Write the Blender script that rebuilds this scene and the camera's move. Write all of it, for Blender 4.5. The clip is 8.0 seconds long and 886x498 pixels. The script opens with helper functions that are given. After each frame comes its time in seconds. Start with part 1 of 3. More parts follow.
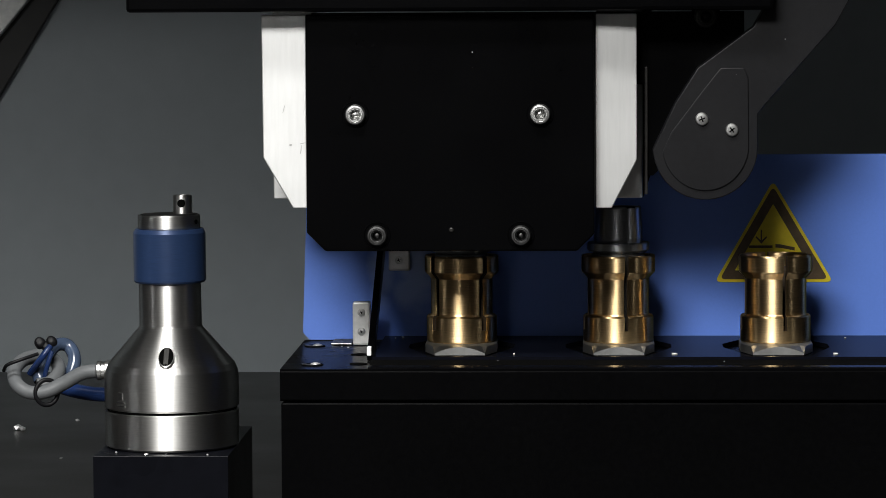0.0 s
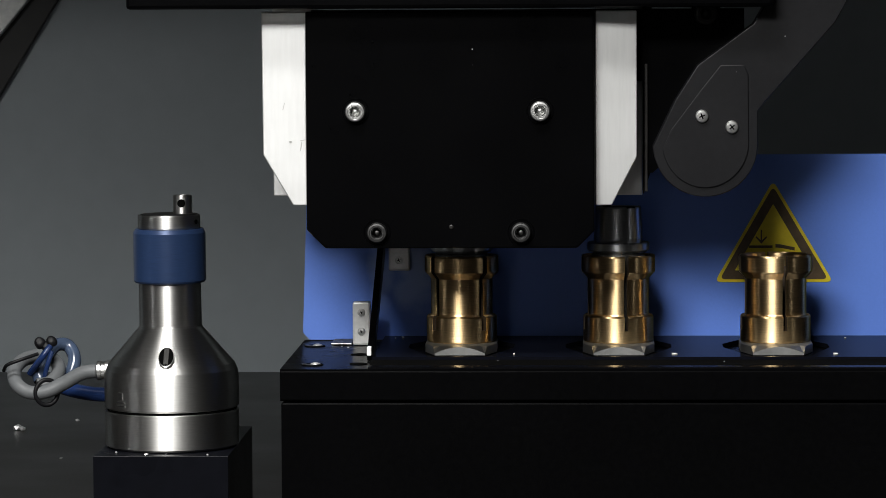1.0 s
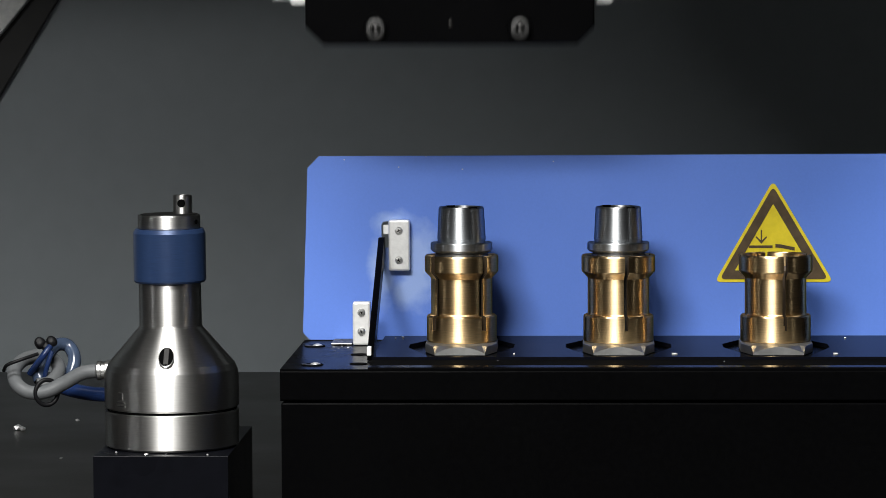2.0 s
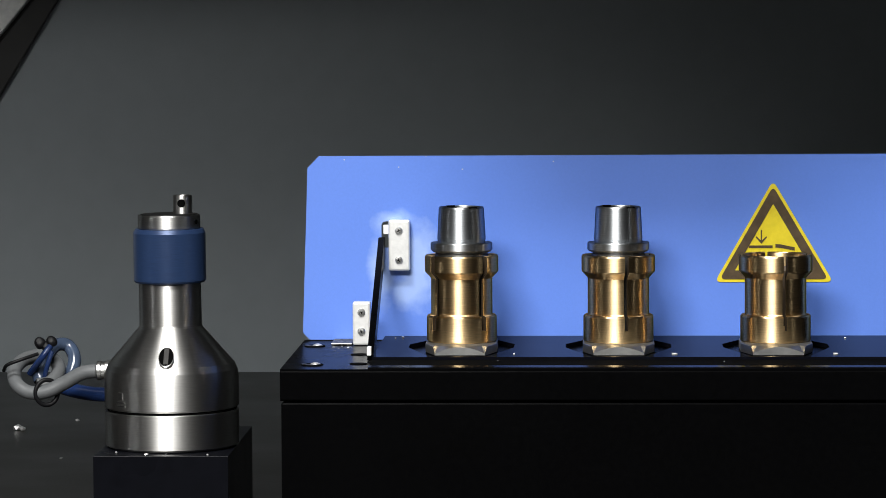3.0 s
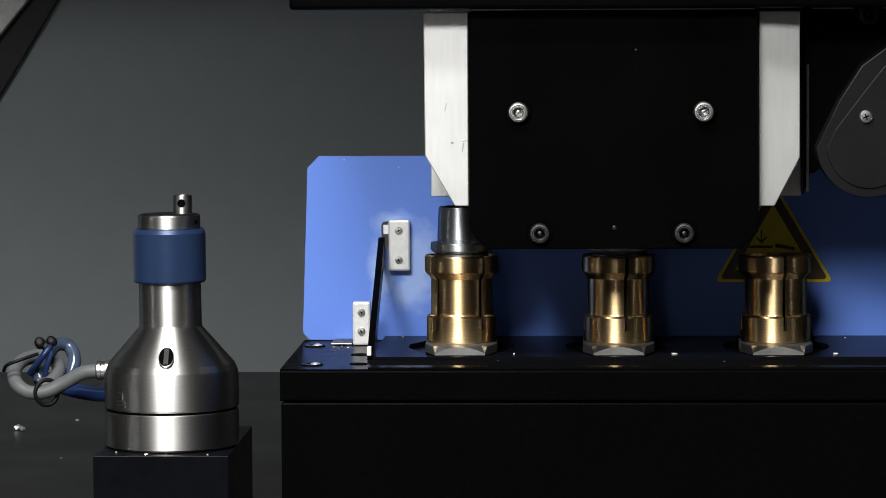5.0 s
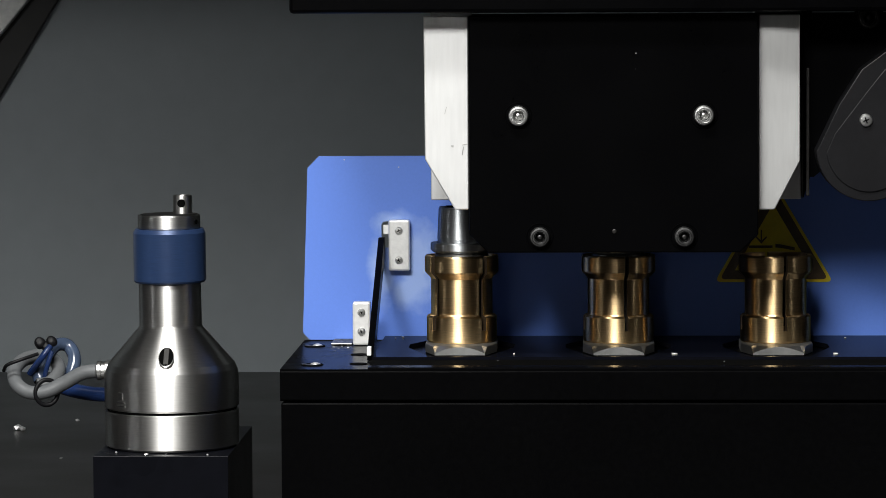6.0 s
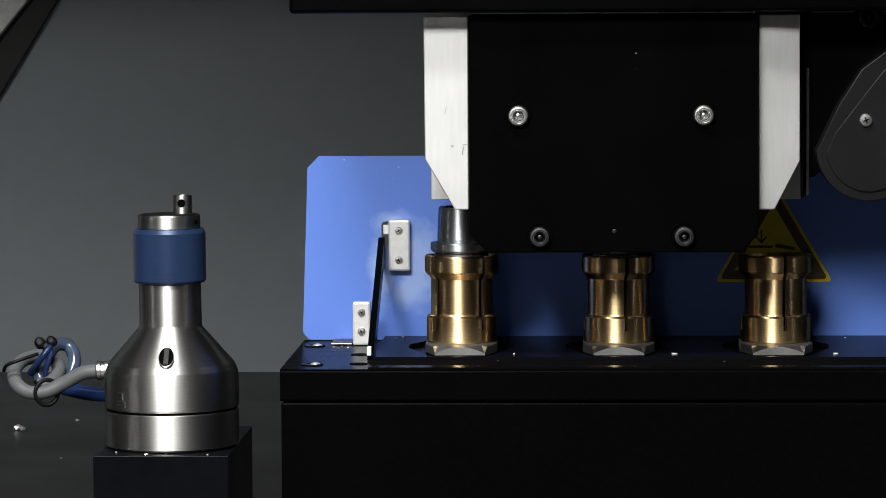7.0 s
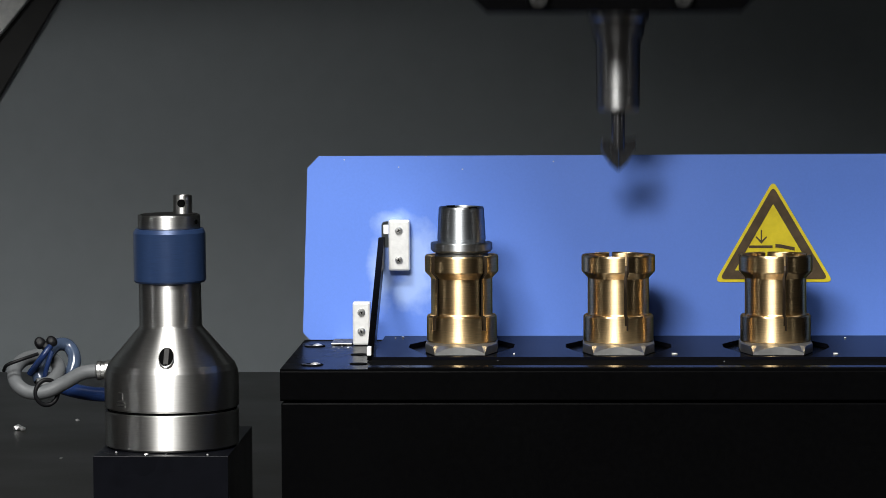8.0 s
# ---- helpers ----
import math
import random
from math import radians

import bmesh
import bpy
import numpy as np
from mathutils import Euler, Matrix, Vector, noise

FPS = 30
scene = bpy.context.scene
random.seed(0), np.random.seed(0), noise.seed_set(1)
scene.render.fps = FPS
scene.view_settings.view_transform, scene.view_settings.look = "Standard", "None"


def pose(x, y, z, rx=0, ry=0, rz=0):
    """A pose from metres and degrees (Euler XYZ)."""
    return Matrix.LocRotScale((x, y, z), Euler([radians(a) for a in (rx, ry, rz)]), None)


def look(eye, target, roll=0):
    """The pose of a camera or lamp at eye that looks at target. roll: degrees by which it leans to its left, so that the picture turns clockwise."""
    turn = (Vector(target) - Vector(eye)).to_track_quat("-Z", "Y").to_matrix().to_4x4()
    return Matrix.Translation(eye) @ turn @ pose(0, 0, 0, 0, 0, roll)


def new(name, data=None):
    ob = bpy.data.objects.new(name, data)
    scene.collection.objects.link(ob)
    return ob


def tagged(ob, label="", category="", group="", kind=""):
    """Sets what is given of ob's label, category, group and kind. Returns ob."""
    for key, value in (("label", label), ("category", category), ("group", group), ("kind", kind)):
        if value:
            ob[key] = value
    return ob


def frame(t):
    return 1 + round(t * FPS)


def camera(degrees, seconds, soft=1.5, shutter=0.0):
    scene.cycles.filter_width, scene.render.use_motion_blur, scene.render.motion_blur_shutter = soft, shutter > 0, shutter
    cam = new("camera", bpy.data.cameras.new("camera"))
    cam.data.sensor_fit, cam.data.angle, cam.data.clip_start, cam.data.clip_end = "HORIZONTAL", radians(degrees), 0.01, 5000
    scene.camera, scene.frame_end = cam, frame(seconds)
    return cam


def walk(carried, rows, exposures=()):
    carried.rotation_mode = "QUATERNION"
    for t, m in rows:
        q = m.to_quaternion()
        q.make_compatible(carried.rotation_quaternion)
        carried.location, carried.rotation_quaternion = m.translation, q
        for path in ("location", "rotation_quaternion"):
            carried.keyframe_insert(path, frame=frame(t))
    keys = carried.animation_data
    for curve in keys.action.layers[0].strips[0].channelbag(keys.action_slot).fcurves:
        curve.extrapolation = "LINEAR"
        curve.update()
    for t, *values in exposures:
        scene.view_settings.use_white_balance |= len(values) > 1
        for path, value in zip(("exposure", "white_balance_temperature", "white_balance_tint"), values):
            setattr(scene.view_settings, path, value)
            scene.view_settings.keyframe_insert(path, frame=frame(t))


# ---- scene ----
cam = camera(14.3, 8.0, soft=0.8, shutter=1.1)
EYE = (-0.0104, -1.447, 0.144)
AIM = (-0.0719, -0.0019, 0.0420)
walk(cam, [(0.0, look(EYE, AIM, -0.28)), (8.0, look(EYE, AIM, -0.28))])

# ---- world and lamps ----
world = bpy.data.worlds.new("world")
scene.world = world
world.use_nodes = True
world.node_tree.nodes["Background"].inputs[0].default_value = (0.55, 0.6, 0.65, 1)
world.node_tree.nodes["Background"].inputs[1].default_value = 0.003
scene.view_settings.exposure = 0.0


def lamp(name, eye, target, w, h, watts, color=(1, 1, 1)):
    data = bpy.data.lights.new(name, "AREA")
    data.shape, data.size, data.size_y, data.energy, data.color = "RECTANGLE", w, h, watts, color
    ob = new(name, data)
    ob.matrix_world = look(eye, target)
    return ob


# Unseen lamps, placed by the direction of the shadows and reflections.
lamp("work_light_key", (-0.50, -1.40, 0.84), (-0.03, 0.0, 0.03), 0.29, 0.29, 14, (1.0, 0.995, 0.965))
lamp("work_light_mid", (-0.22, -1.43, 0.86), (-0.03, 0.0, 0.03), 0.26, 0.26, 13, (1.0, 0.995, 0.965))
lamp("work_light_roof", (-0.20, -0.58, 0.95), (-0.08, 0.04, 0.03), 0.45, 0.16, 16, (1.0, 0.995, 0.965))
# Unseen thin strips, added only to put bright streaks on the turned metal.
lamp("streak_lamp_side", (-1.15, -0.45, 0.30), (-0.1, 0.0, 0.02), 0.03, 0.6, 0.22, (0.95, 0.98, 1.0))
lamp("streak_lamp_far", (0.95, -0.55, 0.25), (-0.05, 0.0, 0.02), 0.022, 0.6, 0.12, (0.95, 0.98, 1.0))
lamp("streak_lamp_front", (-0.28, -1.75, 0.20), (-0.05, 0.0, 0.02), 0.016, 0.6, 0.32, (1.0, 0.98, 0.96))


# ---- materials ----
def material(name, color, rough=0.5, metal=0.0, grain=0.15, scale=400.0, bump=0.0, bump_scale=900.0,
             stretch=(1, 1, 1), rough_var=0.1, spec=0.5, aniso=0.0, coat=0.0, stain=0.0, stain_scale=25.0, specks=0.0):
    m = bpy.data.materials.new(name)
    m.use_nodes = True
    n, l = m.node_tree.nodes, m.node_tree.links
    b = n["Principled BSDF"]
    b.inputs["Metallic"].default_value = metal
    b.inputs["Specular IOR Level"].default_value = spec
    b.inputs["Coat Weight"].default_value = coat
    if metal > 0.5:
        b.inputs["Specular Tint"].default_value = (*[0.2 * c for c in color], 1)
    tc = n.new("ShaderNodeTexCoord")
    mp = n.new("ShaderNodeMapping")
    mp.inputs["Scale"].default_value = stretch
    l.new(tc.outputs["Object"], mp.inputs["Vector"])
    fine = n.new("ShaderNodeTexNoise")
    fine.inputs["Scale"].default_value, fine.inputs["Detail"].default_value = scale, 4
    l.new(mp.outputs["Vector"], fine.inputs["Vector"])
    big = n.new("ShaderNodeTexNoise")
    big.inputs["Scale"].default_value, big.inputs["Detail"].default_value = stain_scale, 3
    l.new(tc.outputs["Object"], big.inputs["Vector"])
    add = n.new("ShaderNodeMath")
    add.operation = "MULTIPLY_ADD"
    l.new(big.outputs["Fac"], add.inputs[0])
    add.inputs[1].default_value = stain
    l.new(fine.outputs["Fac"], add.inputs[2])
    ramp = n.new("ShaderNodeMapRange")
    ramp.inputs["From Min"].default_value, ramp.inputs["From Max"].default_value = 0.3, 0.7 + stain
    ramp.inputs["To Min"].default_value, ramp.inputs["To Max"].default_value = 1 - grain, 1 + grain
    l.new(add.outputs[0], ramp.inputs["Value"])
    mix = n.new("ShaderNodeVectorMath")
    mix.operation = "SCALE"
    mix.inputs[0].default_value = color
    l.new(ramp.outputs[0], mix.inputs["Scale"])
    l.new(mix.outputs[0], b.inputs["Base Color"])
    if specks:
        cells = n.new("ShaderNodeTexVoronoi")
        cells.inputs["Scale"].default_value = 260
        l.new(tc.outputs["Object"], cells.inputs["Vector"])
        pick = n.new("ShaderNodeSeparateColor")
        l.new(cells.outputs["Color"], pick.inputs[0])
        few = n.new("ShaderNodeMath")
        few.operation = "GREATER_THAN"
        few.inputs[1].default_value = 1 - 0.25 * specks
        l.new(pick.outputs[0], few.inputs[0])
        size = n.new("ShaderNodeMapRange")
        size.inputs["To Min"].default_value, size.inputs["To Max"].default_value = 0.01, 0.09
        l.new(pick.outputs[1], size.inputs["Value"])
        near = n.new("ShaderNodeMath")
        near.operation = "LESS_THAN"
        l.new(cells.outputs["Distance"], near.inputs[0])
        l.new(size.outputs[0], near.inputs[1])
        dot = n.new("ShaderNodeMath")
        dot.operation = "MULTIPLY"
        l.new(few.outputs[0], dot.inputs[0])
        l.new(near.outputs[0], dot.inputs[1])
        dust = n.new("ShaderNodeMix")
        dust.data_type = "RGBA"
        l.new(dot.outputs[0], dust.inputs["Factor"])
        l.new(mix.outputs[0], dust.inputs["A"])
        dust.inputs["B"].default_value = (0.5, 0.5, 0.5, 1)
        l.new(dust.outputs["Result"], b.inputs["Base Color"])
    rr = n.new("ShaderNodeMapRange")
    rr.inputs["To Min"].default_value, rr.inputs["To Max"].default_value = max(rough - rough_var, 0.02), rough + rough_var
    l.new(big.outputs["Fac"], rr.inputs["Value"])
    l.new(rr.outputs[0], b.inputs["Roughness"])
    if aniso:
        b.inputs["Anisotropic"].default_value = aniso
        b.inputs["Anisotropic Rotation"].default_value = 0.25
        tan = n.new("ShaderNodeTangent")
        tan.direction_type, tan.axis = "RADIAL", "Z"
        l.new(tan.outputs[0], b.inputs["Tangent"])
    if bump:
        bn = n.new("ShaderNodeTexNoise")
        bn.inputs["Scale"].default_value, bn.inputs["Detail"].default_value = bump_scale, 3
        l.new(mp.outputs["Vector"], bn.inputs["Vector"])
        bp = n.new("ShaderNodeBump")
        bp.inputs["Strength"].default_value, bp.inputs["Distance"].default_value = bump, 0.0002
        l.new(bn.outputs["Fac"], bp.inputs["Height"])
        l.new(bp.outputs[0], b.inputs["Normal"])
    return m


TURNED = (1, 1, 14)
M_BLACK = material("black_anodised", (0.0010, 0.0010, 0.0012), 0.30, grain=0.25, bump=0.1, spec=0.035, stain=0.4, specks=0.05)
M_RACK = material("black_rack", (0.0017, 0.0017, 0.0019), 0.27, grain=0.25, bump=0.08, spec=0.012, stain=0.4)
M_GLOSS = material("polished_black", (0.0035, 0.0038, 0.0060), 0.12, grain=0.2, rough_var=0.04, spec=0.0025, stain=0.3)
M_ARM = material("dark_plastic", (0.0058, 0.0058, 0.0068), 0.4, grain=0.15, bump=0.08, bump_scale=1500, spec=0.2, specks=0.30)
M_BLUE = material("blue_powder_coat", (0.112, 0.225, 0.70), 0.40, grain=0.08, scale=900, bump=0.12, bump_scale=1600, stain=1.2, stain_scale=14, specks=0.04)


def smear(mat, spots, color):
    """Pale adhesive smears of uneven outline on a coat of paint: centre x and z, half widths."""
    n, l = mat.node_tree.nodes, mat.node_tree.links
    tc = n.new("ShaderNodeTexCoord")
    wob = n.new("ShaderNodeTexNoise")
    wob.inputs["Scale"].default_value, wob.inputs["Detail"].default_value = 160, 5
    l.new(tc.outputs["Object"], wob.inputs["Vector"])
    total = None
    for cx, cz, rx, rz in spots:
        sub = n.new("ShaderNodeVectorMath")
        sub.operation = "SUBTRACT"
        sub.inputs[1].default_value = (cx, 0, cz)
        l.new(tc.outputs["Object"], sub.inputs[0])
        mul = n.new("ShaderNodeVectorMath")
        mul.operation = "MULTIPLY"
        mul.inputs[1].default_value = (1 / rx, 0, 1 / rz)
        l.new(sub.outputs[0], mul.inputs[0])
        far = n.new("ShaderNodeVectorMath")
        far.operation = "LENGTH"
        l.new(mul.outputs[0], far.inputs[0])
        mad = n.new("ShaderNodeMath")
        mad.operation = "MULTIPLY_ADD"
        mad.inputs[1].default_value = 1.1
        l.new(wob.outputs["Fac"], mad.inputs[0])
        l.new(far.outputs["Value"], mad.inputs[2])
        edge = n.new("ShaderNodeMapRange")
        edge.inputs["From Min"].default_value, edge.inputs["From Max"].default_value = 1.0, 1.75
        edge.inputs["To Min"].default_value, edge.inputs["To Max"].default_value = 0.5, 0.0
        l.new(mad.outputs[0], edge.inputs["Value"])
        if total is None:
            total = edge
        else:
            both = n.new("ShaderNodeMath")
            both.operation = "MAXIMUM"
            l.new(total.outputs[0], both.inputs[0])
            l.new(edge.outputs[0], both.inputs[1])
            total = both
    b = n["Principled BSDF"]
    mix = n.new("ShaderNodeMix")
    mix.data_type = "RGBA"
    l.new(total.outputs[0], mix.inputs["Factor"])
    l.new(b.inputs["Base Color"].links[0].from_socket, mix.inputs["A"])
    mix.inputs["B"].default_value = (*color, 1)
    l.new(mix.outputs["Result"], b.inputs["Base Color"])


smear(M_BLUE, ((-0.0945, 0.0480, 0.0085, 0.0075), (-0.0850, 0.0330, 0.0085, 0.0180), (-0.0995, 0.0300, 0.0055, 0.0160), (-0.0880, 0.0210, 0.0080, 0.0075)), (0.50, 0.64, 0.90))
M_BRONZE = material("turned_bronze", (0.74, 0.53, 0.285), 0.36, 1.0, grain=0.12, scale=220, bump=0.05, bump_scale=300, stretch=TURNED, aniso=0.91, rough_var=0.05)
M_STEEL = material("turned_steel", (0.72, 0.71, 0.69), 0.42, 1.0, grain=0.06, scale=220, bump=0.03, bump_scale=300, stretch=TURNED, aniso=0.84, rough_var=0.05)
M_HSK = material("ground_steel", (0.49, 0.51, 0.53), 0.40, 1.0, grain=0.08, scale=200, bump=0.05, bump_scale=300, stretch=TURNED, aniso=0.82, rough_var=0.04)
M_ALU = material("milled_aluminium", (0.86, 0.86, 0.855), 0.42, 0.8, grain=0.06, scale=120, bump=0.06, stretch=(6, 6, 0.6), stain=0.4)
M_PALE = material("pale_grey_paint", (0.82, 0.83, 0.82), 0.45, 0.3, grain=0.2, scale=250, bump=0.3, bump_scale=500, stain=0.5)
M_SCRATCHED = material("scratched_tag", (0.45, 0.45, 0.45), 0.35, 0.9, grain=0.8, scale=700, bump=0.6, bump_scale=900)
M_WHITE = material("white_block", (0.82, 0.82, 0.80), 0.4, grain=0.04)
M_BLOCK = material("bright_plated_block", (0.86, 0.86, 0.85), 0.40, 0.45, grain=0.06, scale=500)
# Dark tone painted for the shade inside the collets' slits and bore.
M_SLIT_SHADE = material("slit_and_bore_shade", (0.035, 0.022, 0.011), 0.55, 0.3, grain=0.2)
M_LIP = material("polished_lip", (0.003, 0.003, 0.0035), 0.16, grain=0.2, spec=0.018)
M_CHROME = material("zinc_screw", (0.74, 0.74, 0.73), 0.30, 1.0, grain=0.15, scale=800)
M_SLEEVE = material("blue_anodised", (0.021, 0.043, 0.110), 0.33, 0.3, grain=0.12, scale=250, stretch=TURNED, bump=0.05, rough_var=0.06)
M_NUT = material("dull_aluminium", (0.62, 0.62, 0.61), 0.34, 1.0, grain=0.12, scale=150, bump=0.1)
M_TOOL = material("dark_steel", (0.38, 0.38, 0.38), 0.42, 1.0, grain=0.15, scale=200, bump=0.1, stretch=TURNED, aniso=0.6, rough_var=0.05)
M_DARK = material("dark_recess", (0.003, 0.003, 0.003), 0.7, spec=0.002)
M_YELLOW = material("yellow_sticker", (0.76, 0.61, 0.03), 0.33, grain=0.08, scale=250, bump=0.8, bump_scale=420)
M_INK = material("brown_black_ink", (0.085, 0.058, 0.032), 0.35, grain=0.25, scale=250)
M_CABLE = material("grey_cable", (0.11, 0.115, 0.12), 0.45, grain=0.08)
M_HOSE = material("blue_hose", (0.008, 0.020, 0.072), 0.22, grain=0.1, spec=0.5)
M_CLEAR = material("clear_blue_hose", (0.042, 0.060, 0.100), 0.16, grain=0.3, scale=150, spec=0.7)
M_TIE = material("black_tie", (0.004, 0.004, 0.005), 0.5, spec=0.2)
M_OXIDE = material("black_oxide_steel", (0.10, 0.10, 0.10), 0.38, 1.0, grain=0.2)
M_RING = material("worn_black_ring", (0.014, 0.013, 0.012), 0.40, 0.3, grain=0.3, scale=300, bump=0.1)
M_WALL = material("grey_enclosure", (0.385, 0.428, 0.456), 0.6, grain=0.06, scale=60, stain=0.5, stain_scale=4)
# Dark tone for unseen light blockers, low-bounce walls and the beam's shaded flank.
M_SHADE = material("dark_for_shade", (0.03, 0.03, 0.03), 0.6, grain=0.1, scale=60)
M_TABLE = material("dark_table", (0.0105, 0.0094, 0.0090), 0.34, grain=0.35, scale=120, bump=0.2, bump_scale=300, stain=0.8, stain_scale=12, spec=0.2, specks=0.05)
M_CHIP = material("metal_chip", (0.85, 0.85, 0.85), 0.45, 0.9)
M_CUTTER = material("carbide", (0.30, 0.30, 0.31), 0.25, 1.0, grain=0.15)
M_BASE = material("slate_block", (0.0034, 0.0037, 0.0056), 0.3, grain=0.3, scale=200, bump=0.15, stain=0.5, spec=0.07)


# ---- mesh helpers ----
def mesh_of(name, bm, mat, smooth=True):
    bmesh.ops.recalc_face_normals(bm, faces=bm.faces)
    me = bpy.data.meshes.new(name)
    bm.to_mesh(me)
    bm.free()
    me.materials.append(mat)
    if smooth:
        me.shade_smooth()
        me.set_sharp_from_angle(angle=radians(14))
    return me


def part(name, bm, mat, parent=None, label="", at=None):
    ob = new(name, mesh_of(name, bm, mat))
    if parent is not None:
        ob.parent = parent
    if at is not None:
        ob.matrix_local = at
    if label:
        ob["label"] = label
    return ob


def thing(name, label, category, at=None, group="", kind=""):
    ob = new(name)
    ob.empty_display_size = 0.01
    if at is not None:
        ob.matrix_world = at
    return tagged(ob, label, category, group, kind)


def bevel(bm, width, segments=2, angle=30):
    if width > 0:
        edges = [e for e in bm.edges if len(e.link_faces) == 2 and e.calc_face_angle(0) > radians(angle)]
        bmesh.ops.bevel(bm, geom=edges, offset=width, segments=segments, profile=0.5, affect="EDGES", clamp_overlap=True)
    return bm


def box(x0, x1, y0, y1, z0, z1, soft=0.0004, segments=2):
    bm = bmesh.new()
    m = Matrix.Translation(((x0 + x1) / 2, (y0 + y1) / 2, (z0 + z1) / 2)) @ Matrix.Diagonal((x1 - x0, y1 - y0, z1 - z0, 1))
    bmesh.ops.create_cube(bm, size=1, matrix=m)
    return bevel(bm, soft, segments)


def prism(outline, y0, y1, holes=(), soft=0.0, upright=True):
    """An outline in x and z (or x and y where it lies flat), drawn out from y0 to y1."""
    bm = bmesh.new()
    edges = []
    for ring in (outline, *holes):
        vs = [bm.verts.new((p[0], y0, p[1]) if upright else (p[0], p[1], y0)) for p in ring]
        edges += [bm.edges.new((vs[i], vs[(i + 1) % len(vs)])) for i in range(len(vs))]
    if holes:
        bmesh.ops.triangle_fill(bm, use_beauty=True, edges=edges)
        faces = list(bm.faces)
    else:
        faces = [bm.faces.new(bm.verts[:])]
    made = bmesh.ops.extrude_face_region(bm, geom=faces)
    step = (0, y1 - y0, 0) if upright else (0, 0, y1 - y0)
    bmesh.ops.translate(bm, verts=[v for v in made["geom"] if isinstance(v, bmesh.types.BMVert)], vec=step)
    bmesh.ops.recalc_face_normals(bm, faces=bm.faces)
    return bevel(bm, soft, 2)


def turned(profile, a0=0.0, a1=360.0, steps=64, center=(0, 0), bm=None):
    """A closed profile of (radius, z), turned about the z axis from a0 to a1 degrees."""
    bm = bm or bmesh.new()
    full = abs(a1 - a0) >= 359.9
    count = steps if full else steps + 1
    rings = []
    for i in range(count):
        a = radians(a0 + (a1 - a0) * i / steps)
        ring = [bm.verts.new((center[0] + r * math.sin(a), center[1] - r * math.cos(a), z)) for r, z in profile]
        rings.append(ring)
    n = len(profile)
    for i in range(steps):
        p, q = rings[i], rings[(i + 1) % count]
        for j in range(n):
            k = (j + 1) % n
            if profile[j][0] < 1e-7 and profile[k][0] < 1e-7:
                continue
            bm.faces.new((p[j], p[k], q[k], q[j]))
    if not full:
        bm.faces.new(rings[0])
        bm.faces.new(rings[-1][::-1])
    bmesh.ops.remove_doubles(bm, verts=bm.verts, dist=1e-7)
    return bm


def tube(points, radius, sides=28, steps=14):
    """A round bar along a smooth path."""
    pts = [Vector(p) for p in points]
    path = []
    for i in range(len(pts) - 1):
        a, b, c, d = pts[max(i - 1, 0)], pts[i], pts[i + 1], pts[min(i + 2, len(pts) - 1)]
        for s in range(steps):
            t = s / steps
            path.append(0.5 * (2 * b + (c - a) * t + (2 * a - 5 * b + 4 * c - d) * t * t + (3 * b - a - 3 * c + d) * t ** 3))
    path.append(pts[-1])
    bm = bmesh.new()
    rings, side = [], None
    for i, p in enumerate(path):
        way = (path[min(i + 1, len(path) - 1)] - path[max(i - 1, 0)]).normalized()
        side = (Vector((0.1, 1, 0.2)) if side is None else side)
        side = (side - way * side.dot(way)).normalized()
        up = way.cross(side)
        rings.append([bm.verts.new(p + radius * (math.cos(2 * math.pi * k / sides) * side + math.sin(2 * math.pi * k / sides) * up)) for k in range(sides)])
    for p, q in zip(rings, rings[1:]):
        for k in range(sides):
            bm.faces.new((p[k], p[(k + 1) % sides], q[(k + 1) % sides], q[k]))
    bm.faces.new(rings[0][::-1])
    bm.faces.new(rings[-1])
    return bm


def moved(bm, m):
    bmesh.ops.transform(bm, matrix=m, verts=bm.verts)
    return bm


FRONT = pose(0, 0, 0, 90)  # turns a thing about z into one about -y, its top towards the viewer


def cap_screw(parent, x, y, z, r, metal=None):
    """A socket cap screw in the front face, with its washer ring and six-sided recess."""
    hexa = [(0.50 * r * math.cos(k * math.pi / 3 + 0.3), 0.50 * r * math.sin(k * math.pi / 3 + 0.3)) for k in range(6)]
    rim = [(r * math.cos(2 * math.pi * k / 36), r * math.sin(2 * math.pi * k / 36)) for k in range(36)]
    bm = turned([(0.52 * r, 0.0), (r, 0.0), (r, 0.70 * r), (0.90 * r, 0.84 * r), (0.74 * r, 0.86 * r), (0.70 * r, 0.80 * r), (0.58 * r, 0.80 * r), (0.52 * r, 0.74 * r)], steps=40)
    metal = metal or M_CHROME
    screw = part("screw", bm, metal, parent, "socket cap screw", pose(x, y, z, 90))
    part("socket", prism(rim, 0.0, 0.02 * r, upright=False), M_DARK, screw)
    part("socket_wall", prism([(1.03 * a, 1.03 * c) for a, c in hexa], 0.30 * r, 0.76 * r, holes=[hexa], upright=False), metal, screw)
    part("socket_bottom", turned([(0.0, 0.05 * r), (0.48 * r, 0.05 * r), (0.20 * r, 0.34 * r), (0.0, 0.40 * r)], steps=20), metal, screw)
    part("washer", turned([(1.04 * r, 0.0), (1.36 * r, 0.0), (1.33 * r, 0.10 * r), (1.28 * r, 0.10 * r), (1.24 * r, 0.03 * r), (1.04 * r, 0.03 * r)], steps=40), M_BLACK, screw)
    return screw


